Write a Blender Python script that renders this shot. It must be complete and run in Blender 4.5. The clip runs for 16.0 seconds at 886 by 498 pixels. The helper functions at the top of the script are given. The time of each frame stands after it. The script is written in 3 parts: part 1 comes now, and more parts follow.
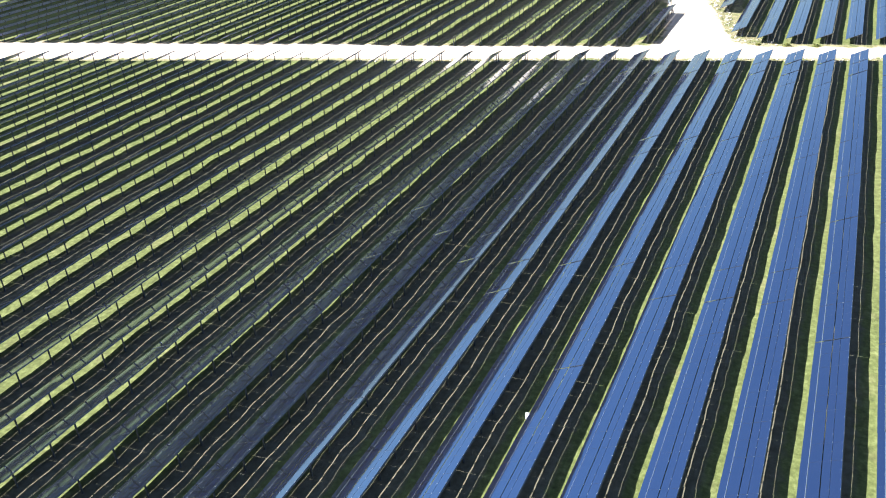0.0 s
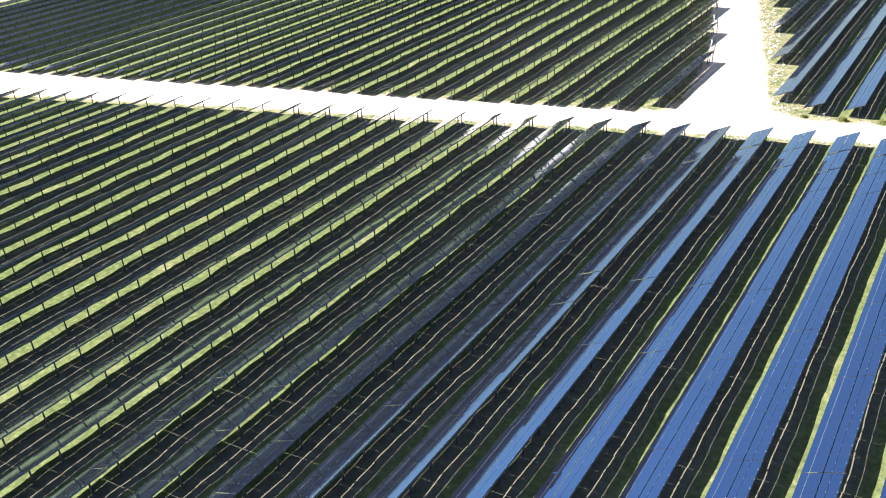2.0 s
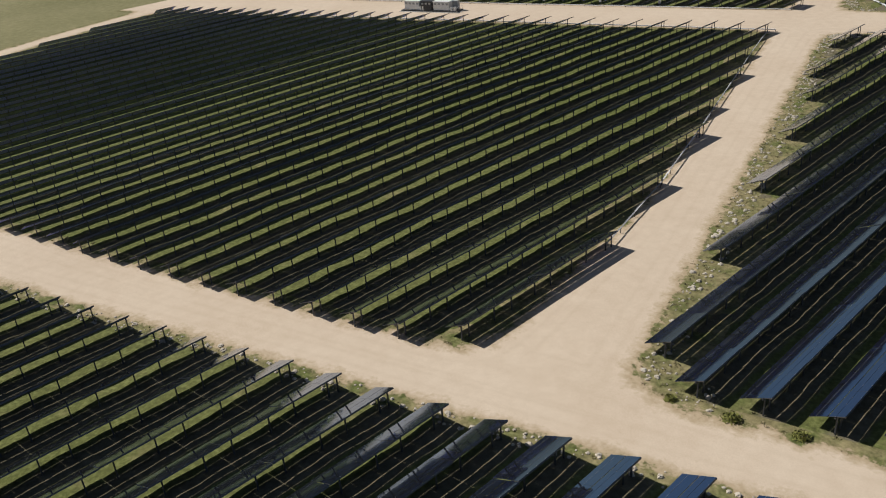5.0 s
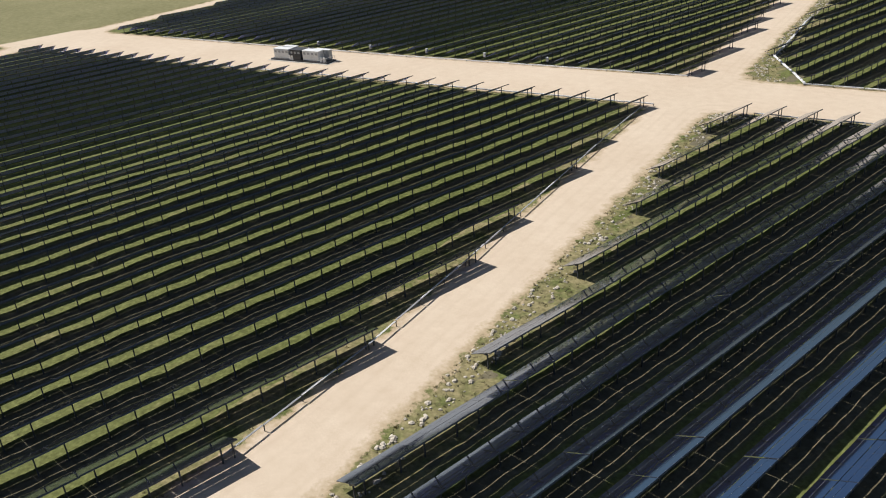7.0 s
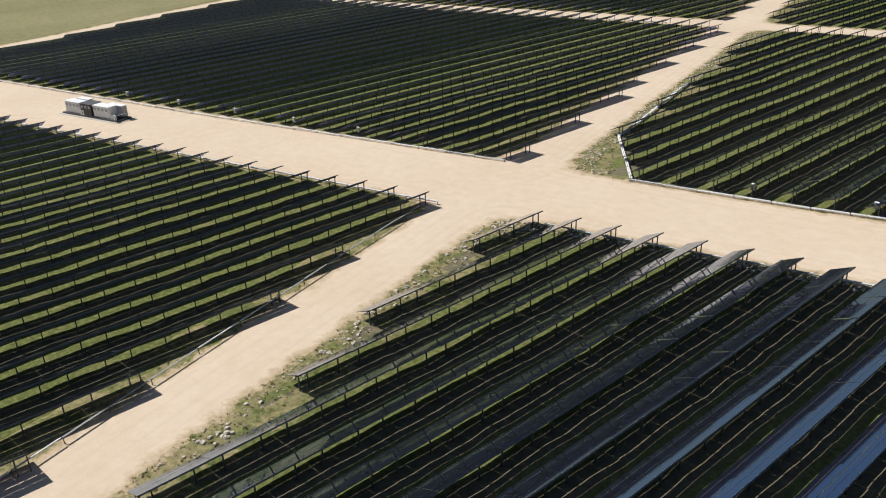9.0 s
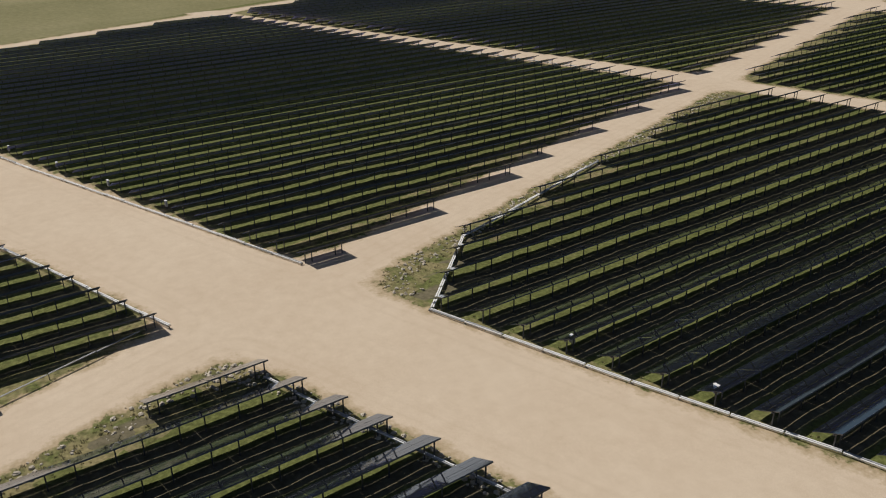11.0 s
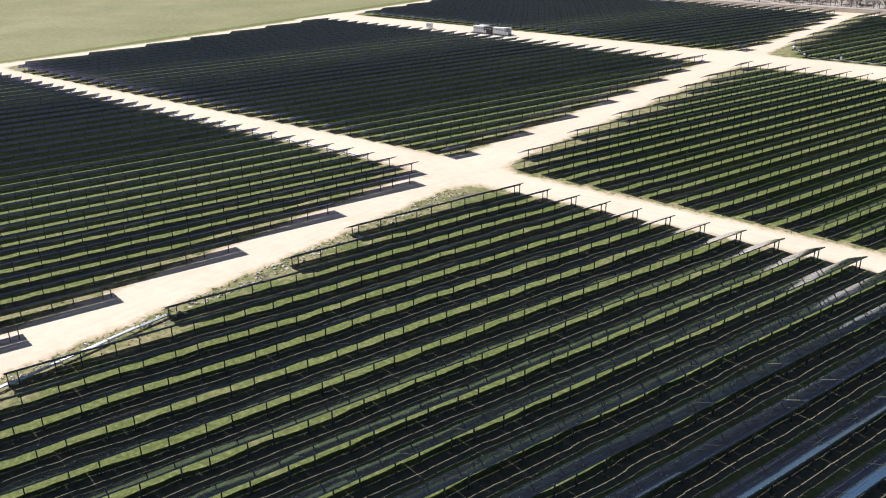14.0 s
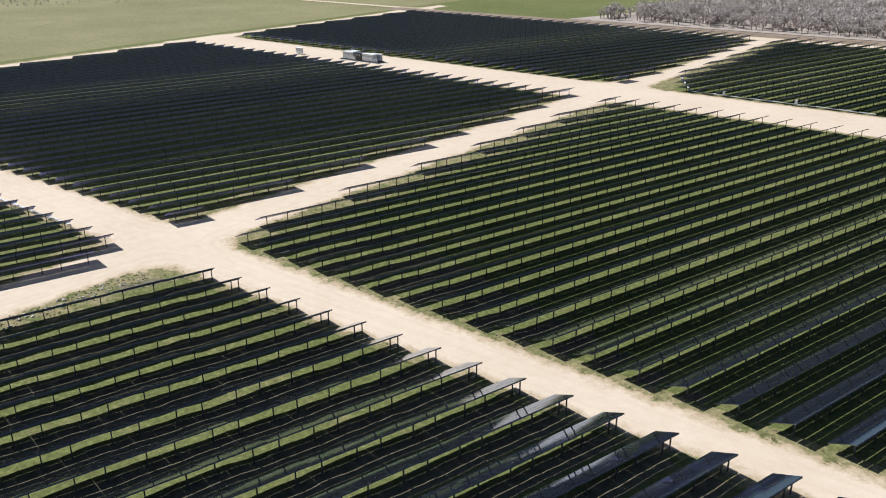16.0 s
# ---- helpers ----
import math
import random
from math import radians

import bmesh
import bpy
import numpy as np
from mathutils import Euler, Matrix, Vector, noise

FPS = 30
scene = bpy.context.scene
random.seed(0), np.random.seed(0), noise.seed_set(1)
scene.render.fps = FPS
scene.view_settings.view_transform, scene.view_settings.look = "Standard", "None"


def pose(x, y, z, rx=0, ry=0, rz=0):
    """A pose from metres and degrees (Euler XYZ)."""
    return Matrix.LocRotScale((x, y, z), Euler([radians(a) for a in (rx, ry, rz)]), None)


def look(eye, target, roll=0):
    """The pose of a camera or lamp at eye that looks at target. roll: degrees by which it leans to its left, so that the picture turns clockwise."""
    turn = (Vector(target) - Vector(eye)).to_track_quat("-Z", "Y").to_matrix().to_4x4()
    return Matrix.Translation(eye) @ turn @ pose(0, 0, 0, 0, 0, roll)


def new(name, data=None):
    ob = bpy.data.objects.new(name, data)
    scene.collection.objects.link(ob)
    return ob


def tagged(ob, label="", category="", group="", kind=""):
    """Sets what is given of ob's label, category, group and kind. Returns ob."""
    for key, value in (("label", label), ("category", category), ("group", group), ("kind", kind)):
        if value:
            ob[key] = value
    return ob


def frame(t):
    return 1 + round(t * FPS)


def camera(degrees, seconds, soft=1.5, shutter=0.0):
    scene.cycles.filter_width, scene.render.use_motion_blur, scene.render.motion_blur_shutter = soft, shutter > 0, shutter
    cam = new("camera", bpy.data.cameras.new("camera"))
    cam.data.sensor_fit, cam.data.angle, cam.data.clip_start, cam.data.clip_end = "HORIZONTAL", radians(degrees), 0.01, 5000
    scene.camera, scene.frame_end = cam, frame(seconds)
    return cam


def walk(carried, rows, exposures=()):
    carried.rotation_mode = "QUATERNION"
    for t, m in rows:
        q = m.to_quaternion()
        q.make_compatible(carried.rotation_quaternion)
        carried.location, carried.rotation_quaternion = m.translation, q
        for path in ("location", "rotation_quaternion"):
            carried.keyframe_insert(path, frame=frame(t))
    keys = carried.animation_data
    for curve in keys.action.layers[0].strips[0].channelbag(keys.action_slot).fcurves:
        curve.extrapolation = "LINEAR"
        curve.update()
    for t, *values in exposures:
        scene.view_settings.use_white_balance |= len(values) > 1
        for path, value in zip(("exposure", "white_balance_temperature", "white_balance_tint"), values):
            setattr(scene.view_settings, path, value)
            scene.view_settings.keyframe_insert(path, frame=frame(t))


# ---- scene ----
cam = camera(56.4, 16.0, soft=1.1)
PATH = [
    (0, (-19.001, -135.459, 51.075), (-19.769, -133.897, 50.09), -2.7),
    (0.5, (-16.431, -123.582, 51.052), (-17.202, -122.027, 50.058), -2.4),
    (1, (-14.174, -111.583, 50.979), (-14.938, -110.028, 49.981), -2.5),
    (1.5, (-12.424, -99.582, 50.778), (-13.265, -98.068, 49.778), -2.0),
    (2, (-10.654, -87.23, 50.555), (-11.649, -85.808, 49.561), -3.4),
    (2.5, (-8.779, -74.732, 50.224), (-9.876, -73.377, 49.243), -4.2),
    (3, (-6.968, -61.839, 49.912), (-8.157, -60.552, 48.947), -4.9),
    (3.2, (-6.323, -56.61, 49.867), (-7.542, -55.346, 48.909), -5.0),
    (5.3, (-0.158, 0.372, 49.392), (-1.491, 1.55, 48.478), -5.2),
    (5.5, (0.419, 5.748, 49.383), (-0.922, 6.92, 48.472), -5.2),
    (6, (1.505, 19.401, 49.183), (0.148, 20.56, 48.281), -5.0),
    (6.5, (2.586, 32.996, 49.163), (1.214, 34.144, 48.268), -4.7),
    (7, (3.665, 46.526, 49.242), (2.288, 47.675, 48.356), -4.3),
    (7.5, (4.558, 60.134, 49.391), (3.18, 61.286, 48.512), -4.0),
    (8, (4.964, 73.693, 49.502), (3.587, 74.853, 48.63), -3.6),
    (8.5, (4.96, 87.307, 49.615), (3.585, 88.474, 48.75), -3.1),
    (9, (5.002, 100.758, 49.841), (3.624, 101.927, 48.984), -2.4),
    (11.3, (4.532, 162.915, 52.539), (3.038, 163.95, 51.705), -0.8),
    (11.5, (4.431, 168.44, 52.618), (2.924, 169.464, 51.791), -1.1),
    (12, (3.931, 182.43, 52.771), (2.412, 183.443, 51.955), -1.0),
    (12.5, (3.301, 196.392, 52.839), (1.787, 197.419, 52.03), -0.8),
    (13, (2.996, 210.754, 52.678), (1.487, 211.794, 51.877), -0.5),
    (13.5, (2.252, 225.473, 52.17), (0.745, 226.523, 51.379), -0.5),
    (14, (1.775, 240.052, 51.821), (0.27, 241.112, 51.04), -0.5),
    (14.5, (1.403, 254.672, 51.681), (-0.101, 255.741, 50.909), -0.4),
    (15, (1.076, 269.462, 51.557), (-0.428, 270.536, 50.792), -0.3),
    (15.5, (0.872, 284.527, 51.342), (-0.633, 285.604, 50.583), -0.2),
    (16, (0.818, 299.585, 51.028), (-0.687, 300.667, 50.276), -0.1),
]
walk(cam, [(t, look(e, g, r)) for t, e, g, r in PATH],
     exposures=[(0.0, 1.74, 5750, 10), (3.2, 1.62, 5750, 10), (5.2, -0.28, 6450, 10), (7.0, 0.16, 6350, 10), (9.2, 0.14, 6400, 10),
                (11.3, -0.46, 6700, 10), (12.1, -0.08, 6400, 10), (13.0, 0.47, 6050, 10), (14.2, 0.62, 5900, 10), (16.0, 0.34, 5900, 10)])

# ---- sky and sun ----
SUN = Vector((-0.91, -0.30, 1.0)).normalized()
world = bpy.data.worlds.new("sky")
scene.world = world
world.use_nodes = True
wn = world.node_tree.nodes
sky = wn.new("ShaderNodeTexSky")
sky.sky_type, sky.sun_disc = "NISHITA", False
sky.sun_elevation = math.asin(SUN.z)
sky.sun_rotation = math.atan2(SUN.x, SUN.y)
wn["Background"].inputs["Strength"].default_value = 0.046
world.node_tree.links.new(sky.outputs["Color"], wn["Background"].inputs["Color"])
sun = new("sun", bpy.data.lights.new("sun", "SUN"))
sun.data.energy, sun.data.angle, sun.data.color = 5.2, radians(0.53), (1.0, 0.955, 0.90)
sun.matrix_world = look(SUN * 200, (0, 0, 0))


# ---- sizes of the solar tables ----
PITCH, UNIT = 5.67, 6.85
WIDE, RISE, LOW = 2.92, 1.42, 1.0        # a table's width in plan, its rise and the height of its low edge

# ---- materials ----
class Mat:
    """Short hand for a node material."""

    def __init__(self, name, rough=0.8, metal=0.0, spec=0.5):
        self.m = bpy.data.materials.new(name)
        self.m.use_nodes = True
        self.t = self.m.node_tree
        self.b = self.t.nodes["Principled BSDF"]
        self.b.inputs["Roughness"].default_value = rough
        self.b.inputs["Metallic"].default_value = metal
        self.b.inputs["Specular IOR Level"].default_value = spec
        self.co = self.node("ShaderNodeTexCoord").outputs["Object"]

    def node(self, kind, **inputs):
        n = self.t.nodes.new(kind)
        for k, v in inputs.items():
            self.put(n.inputs[k.replace("_", " ")], v)
        return n

    def put(self, socket, v):
        if isinstance(v, bpy.types.NodeSocket):
            self.t.links.new(v, socket)
        else:
            socket.default_value = v

    def noise(self, scale, detail=4.0, rough=0.6, co=None, stretch=None):
        co = co or self.co
        if stretch:
            mp = self.node("ShaderNodeMapping", Vector=co, Scale=stretch)
            co = mp.outputs[0]
        return self.node("ShaderNodeTexNoise", Vector=co, Scale=scale, Detail=detail, Roughness=rough).outputs["Fac"]

    def ramp(self, fac, *stops):
        n = self.node("ShaderNodeValToRGB", Fac=fac)
        els = n.color_ramp.elements
        while len(els) < len(stops):
            els.new(0.5)
        for el, (p, c) in zip(els, stops):
            el.position, el.color = p, (*c, 1) if len(c) == 3 else c
        return n.outputs["Color"]

    def mix(self, fac, a, b, blend="MIX"):
        n = self.t.nodes.new("ShaderNodeMix")
        n.data_type, n.blend_type = "RGBA", blend
        for s, v in ((n.inputs[0], fac), (n.inputs[6], a), (n.inputs[7], b)):
            self.put(s, (*v, 1) if isinstance(v, tuple) and len(v) == 3 else v)
        return n.outputs[2]

    def math(self, op, a, b=0.0, c=0.0):
        n = self.t.nodes.new("ShaderNodeMath")
        n.operation = op
        for s, v in zip(n.inputs, (a, b, c)):
            self.put(s, v)
        return n.outputs[0]

    def color(self, c):
        self.put(self.b.inputs["Base Color"], (*c, 1) if isinstance(c, tuple) and len(c) == 3 else c)
        return self

    def bump(self, h, strength=0.4, dist=0.05):
        n = self.node("ShaderNodeBump", Height=h, Strength=strength, Distance=dist)
        self.put(self.b.inputs["Normal"], n.outputs[0])
        return self


def grass_color(m):
    fine = m.noise(1.6, 6, 0.7)
    green = m.ramp(fine, (0.25, (0.030, 0.034, 0.014)), (0.5, (0.104, 0.120, 0.036)), (0.75, (0.235, 0.255, 0.095)))
    dry = m.ramp(fine, (0.25, (0.10, 0.09, 0.04)), (0.7, (0.34, 0.29, 0.15)))
    return fine, green, dry


def make_ground():
    m = Mat("meadow", 0.95, spec=0.1)
    big, mid = m.noise(0.012, 3), m.noise(0.16, 5)
    fine, green, dry = grass_color(m)
    c = m.mix(m.ramp(mid, (0.55, (0, 0, 0)), (0.72, (0.6, 0.6, 0.6))), green, dry)
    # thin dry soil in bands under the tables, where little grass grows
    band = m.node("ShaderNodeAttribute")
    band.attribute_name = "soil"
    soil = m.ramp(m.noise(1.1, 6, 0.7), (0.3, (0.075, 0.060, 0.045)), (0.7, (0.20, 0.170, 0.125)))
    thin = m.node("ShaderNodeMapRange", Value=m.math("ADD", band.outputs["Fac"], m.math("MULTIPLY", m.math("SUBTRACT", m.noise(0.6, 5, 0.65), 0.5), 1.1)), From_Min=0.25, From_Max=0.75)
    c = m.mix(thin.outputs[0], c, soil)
    bare = m.ramp(m.noise(0.45, 4, 0.65), (0.73, (0, 0, 0)), (0.79, (1, 1, 1)))
    c = m.mix(bare, c, (0.52, 0.45, 0.35))
    # open pasture past the west boundary, paler and grazed
    xyz = m.node("ShaderNodeSeparateXYZ", Vector=m.co)
    edge = m.math("ADD", xyz.outputs[0], m.math("MULTIPLY", xyz.outputs[1], 0.31))
    far = m.math("LESS_THAN", edge, -242.0)
    past = m.ramp(m.noise(0.02, 6, 0.65), (0.3, (0.15, 0.138, 0.070)), (0.52, (0.205, 0.186, 0.100)), (0.72, (0.285, 0.25, 0.150)))
    past = m.mix(0.25, past, m.ramp(m.noise(0.5, 5), (0.3, (0.09, 0.1, 0.03)), (0.7, (0.41, 0.37, 0.2))))
    c = m.mix(far, c, past)
    m.color(m.mix(0.18, c, m.ramp(big, (0.3, (0.10, 0.12, 0.03)), (0.7, (0.28, 0.27, 0.12)))))
    return m.bump(fine, 0.8, 0.12).m


def make_road():
    m = Mat("limestone_gravel", 0.95, spec=0.15)
    big, mid, fine = m.noise(0.05, 4), m.noise(0.5, 5, 0.65), m.noise(9.0, 4, 0.7)
    c = m.ramp(big, (0.3, (0.55, 0.43, 0.32)), (0.7, (0.66, 0.545, 0.425)))
    c = m.mix(0.35, c, m.ramp(mid, (0.3, (0.44, 0.345, 0.235)), (0.7, (0.68, 0.585, 0.45))))
    c = m.mix(0.3, c, m.ramp(fine, (0.3, (0.42, 0.34, 0.24)), (0.7, (0.70, 0.60, 0.47))))
    _, green, dry = grass_color(m)
    weeds = m.mix(m.ramp(m.noise(0.35, 5), (0.34, (0, 0, 0)), (0.56, (1, 1, 1))), green, dry)
    # the gravel thins out into dirt and weeds along its edges
    v = m.node("ShaderNodeAttribute")
    v.attribute_name = "verge"
    ragged = m.math("ADD", m.math("MULTIPLY", m.math("SUBTRACT", m.noise(0.35, 7, 0.72), 0.5), 5.5), m.math("MULTIPLY", m.math("SUBTRACT", m.noise(2.2, 4), 0.5), 1.6))
    inside = m.math("ADD", v.outputs["Fac"], ragged)
    dirt = m.mix(m.noise(1.2, 5), (0.33, 0.25, 0.15), (0.50, 0.40, 0.27))
    soft = m.node("ShaderNodeMapRange", Value=inside, From_Min=0.35, From_Max=1.6)
    # darker wheel tracks that follow the road's edges
    lane = m.math("ABSOLUTE", m.math("SUBTRACT", m.math("ABSOLUTE", m.math("SUBTRACT", v.outputs["Fac"], 3.4)), 0.9))
    worn = m.node("ShaderNodeMapRange", Value=m.math("ADD", lane, m.math("MULTIPLY", m.noise(0.09, 5), 0.9)), From_Min=0.35, From_Max=0.9, To_Min=0.16, To_Max=0.0)
    c = m.mix(worn.outputs[0], c, (0.42, 0.325, 0.22))
    c = m.mix(soft.outputs[0], dirt, c)
    hard = m.node("ShaderNodeMapRange", Value=inside, From_Min=-0.25, From_Max=0.25)
    c = m.mix(hard.outputs[0], weeds, c)
    return m.color(c).bump(fine, 0.5, 0.04).m


def make_glass():
    m = Mat("solar_glass", 0.06)
    m.b.inputs["IOR"].default_value = 4.1
    m.b.inputs["Specular Tint"].default_value = (0.21, 0.49, 1.0, 1)
    m.b.inputs["Coat Weight"].default_value = 1.0
    m.b.inputs["Coat IOR"].default_value = 1.5
    m.b.inputs["Coat Roughness"].default_value = 0.07
    n = m.noise(0.7, 3)
    r = m.node("ShaderNodeObjectInfo").outputs["Random"]
    c = m.mix(n, (0.008, 0.009, 0.012), (0.014, 0.015, 0.019))
    # small bright clamps at the module joints
    xyz = m.node("ShaderNodeSeparateXYZ", Vector=m.co)
    along = m.math("ABSOLUTE", m.math("SUBTRACT", m.math("FRACT", m.math("DIVIDE", xyz.outputs[1], 1.1417)), 0.5))
    at_y = m.math("GREATER_THAN", along, 0.47)
    lanes = None
    for f in (0.51, 0.73, 0.985):
        d = m.math("LESS_THAN", m.math("ABSOLUTE", m.math("SUBTRACT", xyz.outputs[0], WIDE * (f - 1))), 0.028)
        lanes = d if lanes is None else m.math("MAXIMUM", lanes, d)
    # pale line painted in for sunlit ground seen through the lowest slot
    pale = m.math("LESS_THAN", m.math("ABSOLUTE", m.math("SUBTRACT", xyz.outputs[0], WIDE * (0.19 - 1))), 0.02)
    m.color(m.mix(m.math("MULTIPLY", at_y, lanes), m.mix(pale, c, (0.16, 0.18, 0.22)), (0.42, 0.43, 0.45)))
    dust = m.noise(2.5, 5, 0.7)
    m.put(m.b.inputs["Roughness"], m.math("ADD", m.math("MULTIPLY", dust, 0.05), m.math("ADD", 0.03, m.math("MULTIPLY", r, 0.04))))
    return m.m


def plain(name, a, b, rough=0.6, metal=0.0, scale=3.0, spec=0.5):
    m = Mat(name, rough, metal, spec)
    n = m.noise(scale, 5, 0.65)
    m.color(m.ramp(n, (0.3, a), (0.7, b)))
    return m.bump(n, 0.15, 0.01).m


M_GROUND, M_ROAD, M_GLASS = make_ground(), make_road(), make_glass()
M_BACK = plain("module_back", (0.150, 0.172, 0.60), (0.190, 0.215, 0.70), 0.34)
M_FRAME = plain("module_edge", (0.075, 0.075, 0.08), (0.13, 0.13, 0.135), 0.45, 0.3)
M_STEEL = plain("galvanised_steel", (0.06, 0.062, 0.066), (0.11, 0.112, 0.118), 0.6, 0.4, 6.0)
M_PIPE = plain("white_conduit", (0.74, 0.74, 0.73), (0.86, 0.86, 0.85), 0.5)
M_WHITE = plain("white_enamel", (0.66, 0.67, 0.67), (0.8, 0.8, 0.79), 0.45)
M_DARK = plain("dark_enamel", (0.03, 0.032, 0.035), (0.06, 0.06, 0.065), 0.5)
M_TWIG = plain("bare_twigs", (0.38, 0.335, 0.30), (0.60, 0.54, 0.49), 0.9, 0.0, 0.8)
M_BARK = plain("grey_bark", (0.2, 0.17, 0.15), (0.34, 0.3, 0.27), 0.9)
M_STONE = plain("limestone_rubble", (0.38, 0.33, 0.26), (0.62, 0.56, 0.46), 0.9, 0.0, 1.2)
M_WEED = plain("verge_weeds", (0.17, 0.155, 0.065), (0.34, 0.295, 0.165), 0.9, 0.0, 0.9)
M_BUSH = plain("yellow_green_leaves", (0.10, 0.11, 0.02), (0.26, 0.26, 0.06), 0.85, 0.0, 1.5)
M_DIRT = plain("brown_earth", (0.16, 0.115, 0.075), (0.27, 0.205, 0.145), 0.95, 0.0, 0.15)
M_LITTER = plain("leaf_litter", (0.26, 0.215, 0.18), (0.42, 0.36, 0.30), 0.95, 0.0, 0.3)
M_GREY = plain("grey_enamel", (0.30, 0.31, 0.32), (0.42, 0.43, 0.44), 0.5)
M_CONC = plain("concrete_pad", (0.36, 0.35, 0.32), (0.5, 0.48, 0.44), 0.9)


# ---- mesh helpers ----
def mesh_of(name, verts, faces, mats, idx=None):
    me = bpy.data.meshes.new(name)
    me.from_pydata(verts, [], faces)
    for m in mats:
        me.materials.append(m)
    if idx is not None:
        me.polygons.foreach_set("material_index", idx)
    me.update()
    return me


class Boxes:
    """Gathers boxes into one mesh."""

    def __init__(self):
        self.v, self.f, self.i = [], [], []

    def box(self, corners, mats=(0, 0, 0)):
        """corners: four of the lower face, counter-clockwise from above, then four of the upper; mats: bottom, top, sides."""
        n = len(self.v)
        self.v += [tuple(c) for c in corners]
        self.f += [(n + 3, n + 2, n + 1, n), (n + 4, n + 5, n + 6, n + 7)]
        self.f += [(n + k, n + (k + 1) % 4, n + 4 + (k + 1) % 4, n + 4 + k) for k in range(4)]
        self.i += [mats[0], mats[1]] + [mats[2]] * 4
        return self

    def bar(self, a, b, w, h, mat=0):
        """A bar from a to b, w wide and h deep."""
        a, b = Vector(a), Vector(b)
        d = (b - a).normalized()
        side = d.cross(Vector((0, 0, 1)))
        side = side.normalized() if side.length > 1e-3 else Vector((1, 0, 0))
        up = side.cross(d)
        s, u = side * w / 2, up * h / 2
        ring = lambda p: [p - s - u, p + s - u, p + s + u, p - s + u]
        n = len(self.v)
        self.v += [tuple(c) for c in ring(a) + ring(b)]
        self.f += [(n + 3, n + 2, n + 1, n), (n + 4, n + 5, n + 6, n + 7)]
        self.f += [(n + k, n + (k + 1) % 4, n + 4 + (k + 1) % 4, n + 4 + k) for k in range(4)]
        self.i += [mat] * 6
        return self

    def mesh(self, name, mats):
        return mesh_of(name, self.v, self.f, mats, self.i)


def part(name, me, parent, label="", m=None):
    ob = new(name, me)
    ob.parent = parent
    if m is not None:
        ob.matrix_basis = m
    return tagged(ob, label)


# ---- plan: rows run along y, 5.67 m apart; cross roads lie at a slant ----
LINES = {                               # y = a + b * x of the row ends at each cross road
    "a_near": (46.2, 0.307), "a_far": (54.4, 0.272), "b_near": (206.8, 0.327), "b_far": (230.2, 0.311),
    "c_near": (373.4, 0.327), "c_far": (379.2, 0.285), "c_far_west": (389.0, 0.345), "d_near": (530.2, 0.318), "d_far": (557.0, 0.312), "e_near": (704.0, 0.366)}


def line(name, x):
    a, b = LINES[name]
    return a + b * x


def road_left(y):
    return -56.0 - 0.302 * (y - 70.3) + min(5.0, max(0.0, (y - 495.0) * 0.12)) - max(0.0, 78.0 - y) * 0.12


def road_right(y):
    return -40.5 - 0.297 * (y - 56.0)


def west(y):
    return -295.0 - 0.31 * (y - 200.0) - 6.0 * min(1.0, max(0.0, (340.0 - y) / 120.0)) - 8.0 * min(1.0, max(0.0, (190.0 - y) / 100.0))


def verge(x, y):
    """How far inside the gravel a place lies, in metres; below zero it is grass."""
    def band(near, far):
        return min((y - near) / 1.045, (far - y) / 1.045)
    ds = [band(48.0 + 0.307 * x, 55.8 + 0.272 * x), band(208.2 + 0.327 * x, 230.6 + 0.311 * x), band(374.0 + 0.327 * x, min(380.6 + 0.287 * x, 390.4 + 0.347 * x)),
          band(532.2 + 0.318 * x, 557.5 + 0.312 * x), band(705.2 + 0.366 * x, 713.0 + 0.366 * x), band(713.0 + 0.335 * x, 719.0 + 0.335 * x) if x < -400 else -99.0,
          min((x - road_left(y)) / 1.043, (road_right(y) - x) / 1.043, y - line("a_far", x), 705.2 + 0.366 * x - y + 6),
          min((x - west(y) + 1.0) / 1.047, (west(y) + 7.0 - x) / 1.047, y - 20)]
    top = max(ds)
    if top < -14:
        return top
    k = 2.6
    return top + k * (math.log(sum(math.exp(min(0.0, d - top) / k) for d in ds)))


def grade(x, y):
    """The smooth ground that tables and roads follow."""
    d = max(-125.0 - x, y - 355.0, -105.0 - y, 0.0)
    return 0.2 * noise.noise((x / 30, y / 30, 1.7)) * max(0.0, 1 - d / 14.0)


def relief(x, y):
    """Height of the rough ground: hummocks between the rows, even beside the roads."""
    rough = 0.15 * noise.noise((x / 7, y / 11, 5.1)) + 0.10 * noise.noise((x / 3.0, y / 4.0, 8.3)) + 0.08 * noise.noise((x / 1.3, y / 1.5, 2.6))
    if x > -420 and -160 < y < 720:
        rough *= min(1.0, max(0.0, (-verge(x, y) - 0.5) / 3.0))
    return grade(x, y) + rough


# ---- ground ----
def axis(lo, hi, step, reach):
    def outward(p, sign):
        out, d = [], step * 2
        while abs(p) < reach:
            p += sign * d
            out.append(p)
            d *= 1.22
        return out
    return outward(lo, -1)[::-1] + list(np.arange(lo, hi + 1e-6, step)) + outward(hi, 1)


def grid_mesh(name, xs, ys, height, mats):
    verts = [(x, y, height(x, y)) for y in ys for x in xs]
    w = len(xs)
    faces = [(j * w + i, j * w + i + 1, (j + 1) * w + i + 1, (j + 1) * w + i) for j in range(len(ys) - 1) for i in range(w - 1)]
    me = mesh_of(name, verts, faces, mats)
    me.polygons.foreach_set("use_smooth", [True] * len(faces))
    return me


